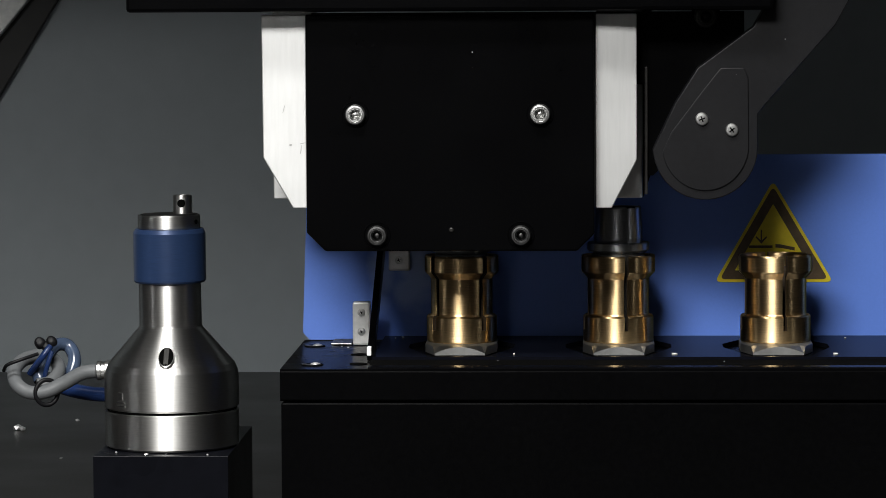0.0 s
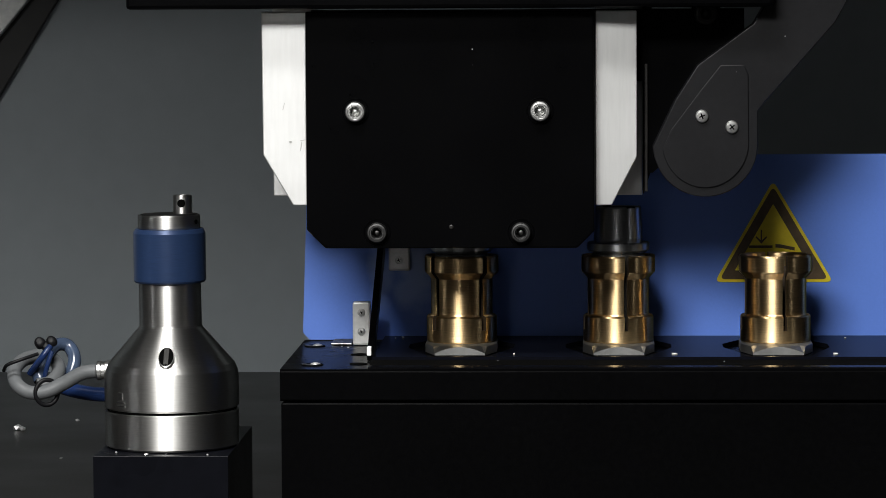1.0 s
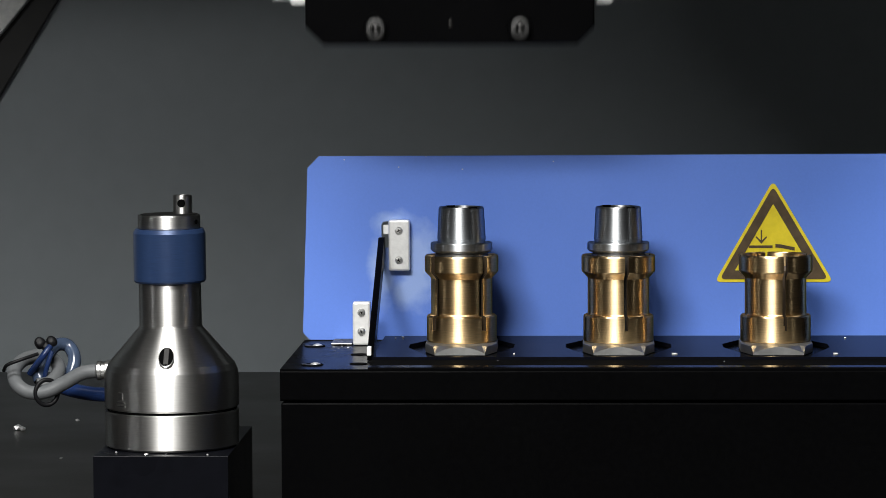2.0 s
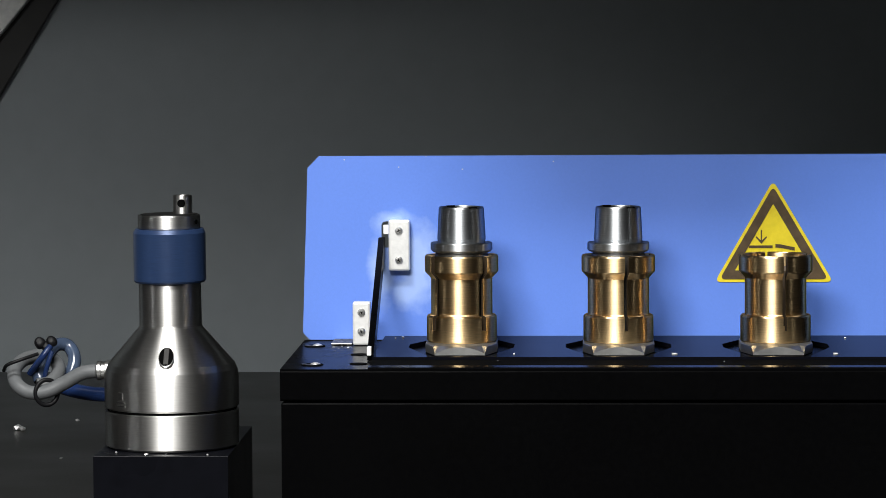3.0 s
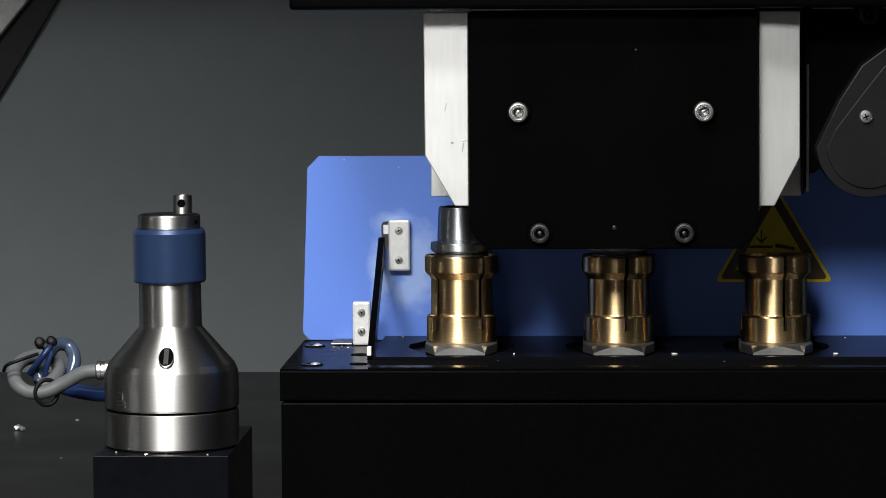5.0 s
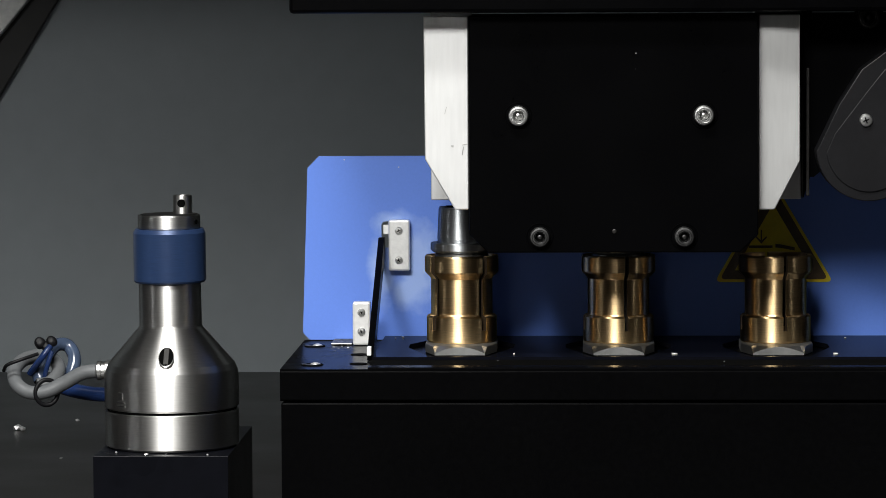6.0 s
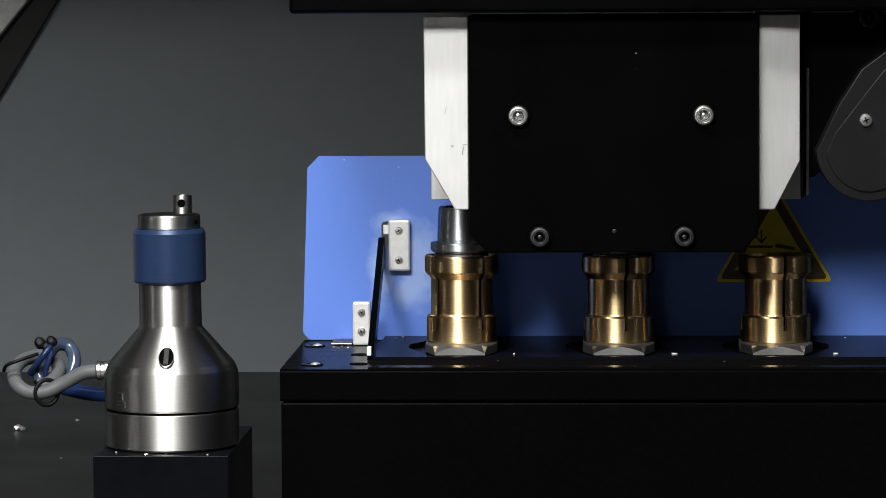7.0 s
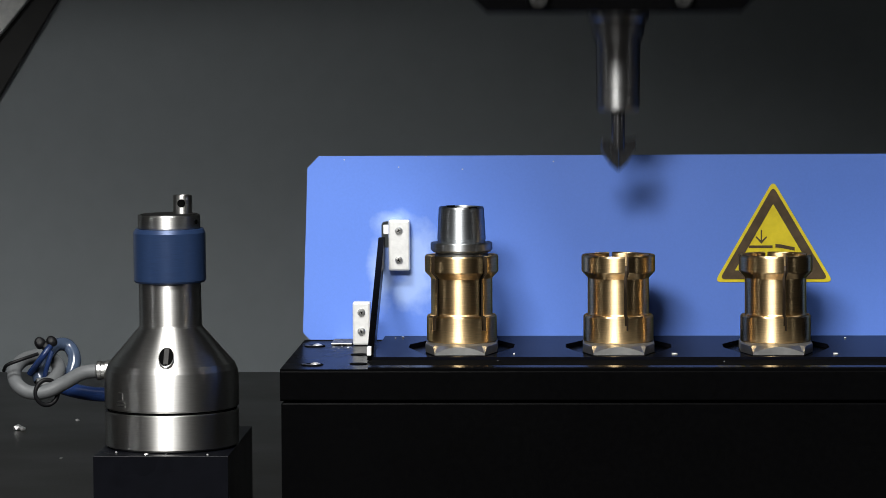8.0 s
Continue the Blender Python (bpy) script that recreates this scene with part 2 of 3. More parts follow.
def cross_screw(parent, x, y, z, r, turn=20):
    screw = part("screw", turned([(0.0, 0.0), (r, 0.0), (r, 0.30 * r), (0.86 * r, 0.48 * r), (0.5 * r, 0.52 * r), (0.0, 0.53 * r)], steps=32), M_CHROME, parent, "cross-head pan screw", pose(x, y, z, 90))
    bm = bmesh.new()
    for a in (turn, turn + 90):
        bmesh.ops.create_cube(bm, size=1, matrix=pose(0, 0, 0.50 * r, 0, 0, a) @ Matrix.Diagonal((0.95 * r, 0.2 * r, 0.12 * r, 1)))
    part("cross_recess", bm, M_DARK, screw)
    return screw


# ---- the enclosure ----
def enclosure():
    def slab(name, dims, mat, label, category):
        ob = part(name, box(*dims, soft=0.0), mat)
        return tagged(ob, label, category, kind="structure")
    slab("ground", (-1.6, 1.6, -2.6, 0.862, -0.14, -0.100), M_TABLE, "dark machine table with scattered metal chips", "machine table")
    slab("wall_back", (-1.6, 1.6, 0.90, 0.94, -0.40, 1.3), M_WALL, "smooth grey painted enclosure wall behind the table", "wall")
    # Unseen walls and roof, made dark so that bounced light leaves shadows deep.
    slab("wall_left", (-1.64, -1.6, -2.6, 0.94, -0.40, 1.3), M_SHADE, "unseen side wall, dark to limit bounced light", "wall")
    slab("wall_right", (1.6, 1.64, -2.6, 0.94, -0.40, 1.3), M_SHADE, "unseen side wall, dark to limit bounced light", "wall")
    slab("wall_front", (-1.6, 1.6, -2.64, -2.6, -0.40, 1.3), M_SHADE, "unseen front wall, dark to limit bounced light", "wall")
    slab("ceiling", (-1.6, 1.6, -2.64, 0.94, 1.3, 1.34), M_SHADE, "unseen roof, dark to limit bounced light", "ceiling")


enclosure()


def slanted_beam():
    """The slanted frame member in the upper corner, a pale face, its shaded flank coloured dark."""
    beam = thing("slanted_beam", "slanted pale grey frame beam, shaded flank coloured dark, at enclosure wall", "beam")
    part("pale_face", prism([(-0.5600, -0.0684), (-0.4022, 0.1224), (-0.3831, 0.1455), (-0.3050, 0.2400), (-0.5600, 0.2400)], 0.880, 0.890, soft=0.001), M_PALE, beam, "pale brushed face")
    # Flat dark band that paints the beam's shaded side.
    part("shaded_flank", prism([(-0.5158, -0.0950), (-0.4068, 0.0791), (-0.3653, 0.1454), (-0.3064, 0.2395), (-0.5600, 0.2395), (-0.5600, -0.0950)], 0.8905, 0.8998, soft=0.0005), M_SHADE, beam, "flat band coloured dark as the beam's shaded side")
    return beam


slanted_beam()


def gantry():
    """Unseen beam carrying the head, and a slab, both added to shade the wall."""
    g = part("unseen_shade_beam", box(-0.46, 1.55, 0.30, 0.50, 0.300, 0.58, soft=0.004), M_SHADE)
    # The slab's slanted lower edge sets how the wall darkens upwards.
    c = part("unseen_shade_slab", prism([(-1.58, 0.720), (-0.50, 0.620), (-0.36, 0.514), (-0.14, 0.481), (0.06, 0.500), (1.58, 0.300), (1.58, 1.295), (-1.58, 1.295)], -0.66, -0.62), M_SHADE)
    tagged(c, "unseen dark slab added to shade the upper back wall", "visor", kind="structure")
    return tagged(g, "unseen overhead beam added to shade the back wall and carry the head", "gantry", kind="structure")


gantry()


# ---- the tool rack ----
PITCH = 0.06435
SLOTS = (-PITCH, 0.0, PITCH)
RACK_L, RACK_R = -0.1330, 0.1500


def circle(cx, cy, r, n=40):
    return [(cx + r * math.cos(2 * math.pi * k / n), cy + r * math.sin(2 * math.pi * k / n)) for k in range(n)]


def rack():
    r = thing("tool_rack", "long black anodised tool magazine rack on the table", "tool rack")
    holes = [circle(x, 0, 0.0122) for x in SLOTS]
    top = prism([(RACK_L, -0.0745), (RACK_R, -0.0745), (RACK_R, 0.046), (RACK_L, 0.046)], -0.0125, 0.0, holes=holes, upright=False)
    part("top_slab", top, M_RACK, r, "black slab with softened front edge")
    part("front_edge", box(RACK_L, RACK_R, -0.0755, -0.0745, -0.0122, -0.0006, soft=0.0005), M_RACK, r)
    part("front_panel", box(RACK_L + 0.0004, RACK_R, -0.0750, -0.0640, -0.0995, -0.0132, soft=0.0006), M_RACK, r)
    part("end_panel", box(RACK_L + 0.0004, RACK_L + 0.012, -0.0638, 0.046, -0.0995, -0.0132), M_RACK, r)
    part("end_panel", box(RACK_R - 0.012, RACK_R, -0.0638, 0.046, -0.0995, -0.0132), M_RACK, r)
    part("back_panel", box(RACK_L + 0.0125, RACK_R - 0.0125, 0.034, 0.046, -0.0995, -0.0132), M_RACK, r)
    wide = [[(x + px, py) for px, py in ((0.0112, -0.0455), (0.0216, -0.0080), (0.0216, 0.0060), (0.0130, 0.0262), (-0.0130, 0.0262), (-0.0216, 0.0060), (-0.0216, -0.0080), (-0.0112, -0.0455))] for x in SLOTS]
    part("cover_sheet", prism([(-0.0985, -0.047), (RACK_R, -0.047), (RACK_R, 0.0455), (-0.0985, 0.0455)], 0.0002, 0.0020, holes=wide, upright=False), M_GLOSS, r, "polished black cover sheet")
    part("front_rail", box(-0.0985, RACK_R, -0.0690, -0.0472, 0.0002, 0.0010, soft=0.0002), M_DARK, r, "matt black rail along the cover")
    part("polished_lip", prism([(-0.0741, 0.0001), (-0.0692, 0.0001), (-0.0692, 0.0010), (-0.0741, 0.0007)], -0.0985, RACK_R), M_LIP, r, "narrow polished lip along the front",
         Matrix(((0, 1, 0, 0), (1, 0, 0, 0), (0, 0, 1, 0), (0, 0, 0, 1))))
    for x, y in ((-0.1215, -0.058), (-0.1265, 0.018)):
        sink = part("countersink", turned([(0.0, 0.0001), (0.0044, 0.0001), (0.0044, 0.0003), (0.0, 0.0003)], steps=28), M_DARK, r, "dark countersunk hole", pose(x, y, 0))
        # Chrome arc that draws the glint on the hole's rim.
        part("rim_glint", turned([(0.0022, 0.0002), (0.0042, 0.0003), (0.0043, 0.0006), (0.0024, 0.0005)], -95, 60, 20), M_CHROME, sink, "chrome arc in the shape of the rim's glint")
        part("screw_head", turned([(0.0, 0.0003), (0.0021, 0.0003), (0.0019, 0.0006), (0.0006, 0.0011), (0.0, 0.0011)], steps=20), M_ALU, sink, "bright screw head", pose(0.0012, 0, 0))
    for x, y in ((-0.1055, -0.018), (-0.1035, -0.055)):
        part("tapped_hole", turned([(0.0, 0.0001), (0.0035, 0.0001), (0.0035, 0.0003), (0.0, 0.0003)], steps=24), M_DARK, r, "dark tapped hole", pose(x, y, 0))
    for digit, x in zip("123", SLOTS):
        data = bpy.data.curves.new("number", "FONT")
        data.body, data.size, data.extrude, data.align_x, data.align_y = digit, 0.0055, 0.0001, "CENTER", "CENTER"
        ob = new("number", data)
        ob.parent = r
        ob.matrix_local = pose(x + 0.0222, -0.0360, 0.0022)
        data.materials.append(M_WHITE)
        ob["label"] = "small engraved white slot number"
    return r


rack()


def seat_nut(x):
    """The clamping nut below a collet, its corners cut and its rim turned to a cone that leaves an arc on the front flat."""
    nut = thing("clamp_nut", "bright steel clamping nut with cut corners in dark recess", "nut", pose(x, 0, 0.0002), "clamping nuts of the rack")
    bore = 0.0123
    corner = [(0.0102, -0.0245), (0.0146, -0.0100), (0.0146, 0.0100), (0.0102, 0.0245), (-0.0102, 0.0245), (-0.0146, 0.0100), (-0.0146, -0.0100), (-0.0102, -0.0245)]
    ring = []
    for (ax, ay), (bx, by) in zip(corner, corner[1:] + corner[:1]):
        ring += [(ax + (bx - ax) * k / 12, ay + (by - ay) * k / 12) for k in range(12)]
    bm = bmesh.new()
    rows = []
    for px, py in ring:
        d = math.hypot(px, py)
        high = 0.0035 - 1.25 * max(0.0, d - 0.0245)
        out = min(0.98, 0.0225 / d)
        rows.append([bm.verts.new(v) for v in ((px * bore / d, py * bore / d, 0.0002), (px, py, 0.0002), (px, py, max(high, 0.0010)), (px * out, py * out, 0.0037), (px * bore / d, py * bore / d, 0.00375))])
    for p, q in zip(rows, rows[1:] + rows[:1]):
        for j in range(5):
            bm.faces.new((p[j], p[(j + 1) % 5], q[(j + 1) % 5], q[j]))
    part("nut_body", bm, M_NUT, nut)
    return nut


def collet(x, turn, half):
    """A slotted bronze sleeve: four petals on one ring."""
    c = thing("collet", "turned bronze collet sleeve with four narrow slits, on its nut", "collet", pose(x, 0, 0.0040, 0, 0, turn), "bronze collets of the rack")
    z = -0.0040
    part("base_ring", turned([(0.0117, 0.0), (0.0139, 0.0), (0.0144, 0.0005), (0.0144, 0.0090 + z), (0.0117, 0.0090 + z)], steps=72), M_BRONZE, c)
    outer = [(0.0117, 0.0090), (0.0144, 0.0090), (0.0144, 0.0142), (0.0139, 0.0149), (0.0128, 0.0150), (0.0126, 0.0156), (0.0126, 0.0300), (0.0136, 0.0312),
             (0.0148, 0.0324), (0.0151, 0.0330), (0.0151, 0.0388), (0.0147, 0.0395), (0.0134, 0.0395), (0.0131, 0.0391), (0.0130, 0.0338), (0.0117, 0.0318)]
    for k in range(4):
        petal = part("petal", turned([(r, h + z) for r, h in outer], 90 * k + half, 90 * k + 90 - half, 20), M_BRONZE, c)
        petal.data.materials.append(M_SLIT_SHADE)
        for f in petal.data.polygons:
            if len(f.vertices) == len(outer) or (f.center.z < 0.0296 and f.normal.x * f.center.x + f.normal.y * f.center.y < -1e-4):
                f.material_index = 1  # slits and bore, their inner shade painted dark
    return c


for slot, turn, half in zip(SLOTS, (-49, 13, 13), (4.2, 3.0, 3.0)):
    seat_nut(slot)
    collet(slot, turn, half)


def tool_holder(x):
    """A hollow steel taper with its flange, a clamping nut, a shank and a pointed cutter below."""
    h = thing("tool_holder", "ground steel taper tool holder standing in a bronze collet", "tool holder", pose(x, 0, 0), "steel tool holders in the rack")
    part("taper", turned([(0.0083, 0.0440), (0.0097, 0.0440), (0.0097, 0.0450), (0.00995, 0.0462), (0.0093, 0.0586), (0.0089, 0.0593), (0.0085, 0.0593), (0.0083, 0.0590)], steps=64), M_HSK, h, "hollow ground taper")
    # Dark liner in place of the shade inside the hollow taper.
    part("bore", turned([(0.0070, 0.0450), (0.0082, 0.0450), (0.0082, 0.0589), (0.0078, 0.0589), (0.0074, 0.0575)], steps=48), M_OXIDE, h, "dark liner added for the shade in the bore")
    for a in (35, 215):
        part("drive_slot", box(-0.0020, 0.0020, -0.0090, -0.0076, 0.0560, 0.05945, soft=0.0002), M_DARK, h, "dark drive slot", pose(0, 0, 0, 0, 0, a))
    part("flange", turned([(0.0, 0.0405), (0.0108, 0.0405), (0.0119, 0.0410), (0.0127, 0.0417), (0.0127, 0.0443), (0.0124, 0.0447), (0.0104, 0.0447), (0.0101, 0.0442), (0.0, 0.0442)], steps=64), M_HSK, h, "round flange")
    part("collar", turned([(0.0, 0.0330), (0.0098, 0.0330), (0.0103, 0.0345), (0.0110, 0.0384), (0.0110, 0.0398), (0.0104, 0.0404), (0.0, 0.0404)], steps=56), M_TOOL, h)
    part("clamping_nut", turned([(0.0, 0.0120), (0.0086, 0.0120), (0.0089, 0.0126), (0.0089, 0.0315), (0.0092, 0.0329), (0.0, 0.0329)], steps=56), M_TOOL, h)
    part("nut_cap", turned([(0.0, 0.0040), (0.0080, 0.0040), (0.0088, 0.0050), (0.0088, 0.0110), (0.0085, 0.0118), (0.0, 0.0118)], steps=56), M_TOOL, h)
    part("shank", turned([(0.0, -0.0120), (0.0026, -0.0120), (0.0028, -0.0110), (0.0028, 0.0038), (0.0, 0.0038)], steps=32), M_CUTTER, h, "slim carbide shank")
    for s in (1, -1):
        wing = prism([(0.0003 * s, -0.0090), (0.0030 * s, -0.0080), (0.0076 * s, -0.0075), (0.0076 * s, -0.0120), (0.0040 * s, -0.0172), (0.0002 * s, -0.0205)], -0.0009, 0.0009, soft=0.0002)
        part("cutter_wing", moved(wing, pose(0, 0, 0, 0, 0, 25)), M_CUTTER, h, "pointed cutting edge")
    return h


holder_parked = tool_holder(SLOTS[0])
holder_lifted = tool_holder(SLOTS[1])


# ---- the blue shield ----
PLATE = 0.042


def shield():
    s = thing("shield_plate", "bright blue powder-coated sheet shield standing behind the collets", "shield plate")
    out = [(-0.1310, 0.0733), (-0.1262, 0.0783), (RACK_R, 0.0787), (RACK_R, 0.00202), (-0.0984, 0.00202), (-0.0986, 0.0004), (-0.1305, 0.0004), (-0.1334, 0.0034)]
    slot = [(-0.0998, 0.0395), (-0.0998, 0.0493), (-0.0990, 0.0505), (-0.0978, 0.0507), (-0.0960, 0.0507), (-0.0960, 0.0395)]
    part("sheet", prism(out, PLATE, PLATE + 0.002, holes=[slot], soft=0.0), M_BLUE, s)
    up = part("mounting_block", box(-0.0966, -0.0876, PLATE - 0.0050, PLATE - 0.0002, 0.0300, 0.0515, soft=0.0008), M_BLOCK, s, "bright plated upper mounting block")
    for z in (0.0470, 0.0346):
        cross_screw(up, -0.0922, PLATE - 0.0050, z, 0.0016)
    low = part("mounting_block", box(-0.1108, -0.1034, PLATE - 0.0220, PLATE - 0.0160, 0.0001, 0.0183, soft=0.0008), M_BLOCK, s, "bright plated lower mounting block")
    for z in (0.0140, 0.0060):
        cross_screw(low, -0.1071, PLATE - 0.0220, z, 0.0016)
    part("strut", prism([(PLATE - 0.0002, 0.0440), (PLATE - 0.0060, 0.0440), (-0.0430, 0.0030), (-0.0430, 0.0003), (-0.0330, 0.0003), (PLATE - 0.0002, 0.0370)], -0.1008, -0.0982, soft=0.0002), M_BLACK, s, "thin black slanted strut",
         Matrix(((0, 1, 0, 0), (1, 0, 0, 0), (0, 0, 1, 0), (0, 0, 0, 1))))
    part("slot_tab", box(-0.0990, -0.0967, PLATE - 0.0004, PLATE + 0.0016, 0.0452, 0.0492, soft=0.0003), M_WHITE, s, "small white tab in the slot")
    part("strut_foot", box(-0.1008, -0.0990, -0.0440, -0.0400, 0.0021, 0.0058, soft=0.0004), M_WHITE, s, "small white block at the strut's foot")
    part("foot_tag", box(-0.1200, -0.1112, PLATE - 0.0210, PLATE - 0.0010, 0.0002, 0.0009, soft=0.0002), M_SCRATCHED, s, "scratched metal foot tag")
    return s


shield()


def rounded(points, r, n=6):
    """A polygon with its corners rounded."""
    out = []
    for i, p in enumerate(points):
        p, a, b = Vector(p), Vector(points[i - 1]), Vector(points[(i + 1) % len(points)])
        u, v = (a - p).normalized() * r, (b - p).normalized() * r
        for k in range(n + 1):
            t = k / n
            q = (1 - t) ** 2 * (p + u) + 2 * t * (1 - t) * p + t * t * (p + v)
            out.append((q.x, q.y))
    return out


def warning_sign():
    w = thing("warning_sign", "yellow triangular crush hazard sticker with black border on blue shield", "warning sign")
    y = PLATE - 0.0001
    x0, x1, x2, zb, zt = 0.0409, 0.0907, 0.0654, 0.0247, 0.0676
    cx, cz = x2, zb + (zt - zb) / 3

    def tri(f, r):
        return rounded([(cx + (px - cx) * f, cz + (pz - cz) * f) for px, pz in ((x0, zb), (x1, zb), (x2, zt))], r)
    part("yellow_base", prism(tri(1.0, 0.0030), y - 0.0002, y), M_YELLOW, w)
    part("black_border", prism(tri(0.915, 0.0026), y - 0.0004, y - 0.00021, holes=[tri(0.655, 0.0006)]), M_INK, w)
    part("arrow", prism([(0.0602, 0.0468), (0.0608, 0.0468), (0.0608, 0.0424), (0.0626, 0.0441), (0.0629, 0.0436), (0.0605, 0.0409), (0.0581, 0.0436), (0.0584, 0.0441), (0.0602, 0.0424)], y - 0.0004, y - 0.00021), M_INK, w, "black downward arrow")
    part("press_line", prism([(0.0552, 0.0391), (0.0652, 0.0391), (0.0652, 0.0402), (0.0552, 0.0402)], y - 0.0004, y - 0.00021), M_INK, w)
    part("fingers", prism([(0.0664, 0.0393), (0.0688, 0.0391), (0.0745, 0.0380), (0.0745, 0.0394), (0.0688, 0.0406), (0.0664, 0.0408)], y - 0.0004, y - 0.00021), M_INK, w)
    return w


warning_sign()


# ---- the tool setter ----
def tool_setter():
    t = thing("tool_setter", "brushed stainless tool length sensor with blue sleeve and grey cable", "tool setter", pose(-0.1910, 0.0550, -0.0464, 0, -0.35) @ Matrix.Scale(1.09, 4))
    z = 0.0307
    part("base_ring", turned([(0.0, 0.0002), (0.0250, 0.0002), (0.0262, 0.0010), (0.0263, 0.0142), (0.0258, 0.0146), (0.0, 0.0146)], steps=96), M_STEEL, t)
    part("seam", turned([(0.0, 0.0146), (0.0254, 0.0146), (0.0254, 0.0156), (0.0, 0.0156)], steps=64), M_DARK, t)
    part("bell_housing", turned([(0.0000, 0.0156), (0.0258, 0.0156), (0.0264, 0.0162), (0.0264, 0.0277), (0.0259, 0.0305), (0.0248, 0.0329), (0.0125, 0.0471), (0.0122, 0.0479), (0.0122, 0.0641), (0.0000, 0.0641)], steps=96), M_STEEL, t)
    part("sleeve", turned([(0.0122, 0.0647), (0.0136, 0.0647), (0.0142, 0.0655), (0.0142, 0.0841), (0.0134, 0.0857), (0.0115, 0.0857), (0.0115, 0.0851), (0.0122, 0.0845)], steps=72), M_SLEEVE, t, "dark blue anodised sleeve")
    part("head", turned([(0.0000, 0.0641), (0.0118, 0.0641), (0.0118, 0.0857), (0.0122, 0.0861), (0.0122, 0.0907), (0.0119, 0.0912), (0.0000, 0.0912)], steps=72), M_STEEL, t)
    pin = part("probe_pin", turned([(0.0000, 0.0912), (0.0037, 0.0912), (0.0037, 0.0983), (0.0034, 0.0987), (0.0000, 0.0987)], steps=40), M_STEEL, t, "upright probe pin", pose(0.0050, 0.003, 0))
    part("pin_hole", turned([(0.0, 0.0), (0.0016, 0.0), (0.0016, 0.0004), (0.0, 0.0004)], steps=20), M_DARK, pin, "", pose(0, -0.0035, 0.0956, 90))
    hole = part("seat_hole", moved(turned([(0.0, -0.0008), (0.0027, -0.0008), (0.0028, 0.0002), (0.0, 0.0002)], steps=36), Matrix.Diagonal((1.0, 1.6, 1.0, 1))), M_DARK, t, "dark oval seat hole", pose(0.0008, -0.0229, 0.0372, 49))
    part("seat_pin", box(-0.0010, 0.0010, -0.0036, 0.0040, 0.0002, 0.0004, soft=0.0001), M_RING, hole)
    part("hole_rim", moved(turned([(0.0028, -0.0008), (0.0031, -0.0008), (0.0031, 0.0001), (0.0028, 0.0003)], steps=36), Matrix.Diagonal((1.0, 1.58, 1.0, 1))), M_STEEL, hole)
    part("head_face", turned([(0.0000, 0.0913), (0.0112, 0.0913), (0.0112, 0.0915), (0.0000, 0.0915)], steps=48), M_OXIDE, t, "dark knurled top face")
    part("head_screw", turned([(0.0000, 0.0000), (0.0009, 0.0000), (0.0009, 0.0004), (0.0000, 0.0004)], steps=16), M_DARK, t, "", pose(0.0110, -0.0052, 0.0886, 90, 0, 64))
    for i, (w, h) in enumerate(((0.0045, 0.0005), (0.0045, 0.0005), (0.0022, 0.0026))):
        a = -42 + 0.0 * i
        part("engraving", box(-w / 2, w / 2, -0.0002, 0.0, 0, h, soft=0.0), M_TOOL, t, "faint engraved mark", pose(0.02645 * math.sin(radians(a)), -0.02645 * math.cos(radians(a)), 0.0176 + 0.0014 * i, 0, 0, a))
    gland = part("cable_gland", turned([(0.0, 0.0), (0.0050, 0.0), (0.0050, 0.0020), (0.0044, 0.0024), (0.0044, 0.0040), (0.0048, 0.0044), (0.0048, 0.0060), (0.0036, 0.0068), (0.0, 0.0068)], steps=32), M_CHROME, t, "nickel cable gland", pose(-0.0252, 0.006, 0.0292, 0, -90) @ Matrix.Scale(0.8, 4))
    part("cable", tube([(-0.0280, 0.006, 0.0292), (-0.0360, 0.007, 0.0282), (-0.0440, 0.008, 0.0240), (-0.0510, 0.008, 0.0208), (-0.0580, 0.009, 0.0204), (-0.0632, 0.012, 0.0232), (-0.0656, 0.020, 0.0276), (-0.0640, 0.032, 0.0308), (-0.0585, 0.040, 0.0318), (-0.0520, 0.036, 0.0305), (-0.0490, 0.028, 0.0270), (-0.0510, 0.020, 0.0232), (-0.0560, 0.018, 0.0222)], 0.0028), M_CABLE, t, "grey sensor cable in a loop")
    part("air_hose", tube([(-0.0240, 0.022, 0.0175), (-0.0350, 0.024, 0.0180), (-0.0430, 0.026, 0.0192), (-0.0500, 0.030, 0.0208)], 0.0029), M_HOSE, t, "dark blue air hose")
    part("hose_coil", tube([(-0.0500, 0.030, 0.0208), (-0.0452, 0.034, 0.0250), (-0.0440, 0.038, 0.0310), (-0.0470, 0.041, 0.0358), (-0.0515, 0.038, 0.0362), (-0.0545, 0.031, 0.0320), (-0.0572, 0.027, 0.0270), (-0.0560, 0.025, 0.0232)], 0.0027), M_CLEAR, t, "clear bluish hose coil")
    part("coil_strand", tube([(-0.0600, 0.024, 0.0262), (-0.0570, 0.022, 0.0300), (-0.0535, 0.022, 0.0345), (-0.0515, 0.024, 0.0372)], 0.0013), M_HOSE, t)
    part("coil_strand", tube([(-0.0540, 0.022, 0.0240), (-0.0525, 0.021, 0.0295), (-0.0505, 0.022, 0.0355)], 0.0010), M_HOSE, t)
    part("cable_tie", tube([(-0.0508 + 0.0042 * math.cos(a), 0.008 + 0.002 * math.cos(a), 0.0204 + 0.0050 * math.sin(a)) for a in np.linspace(0, 6.2, 12)], 0.0009), M_TIE, t, "black cable tie")
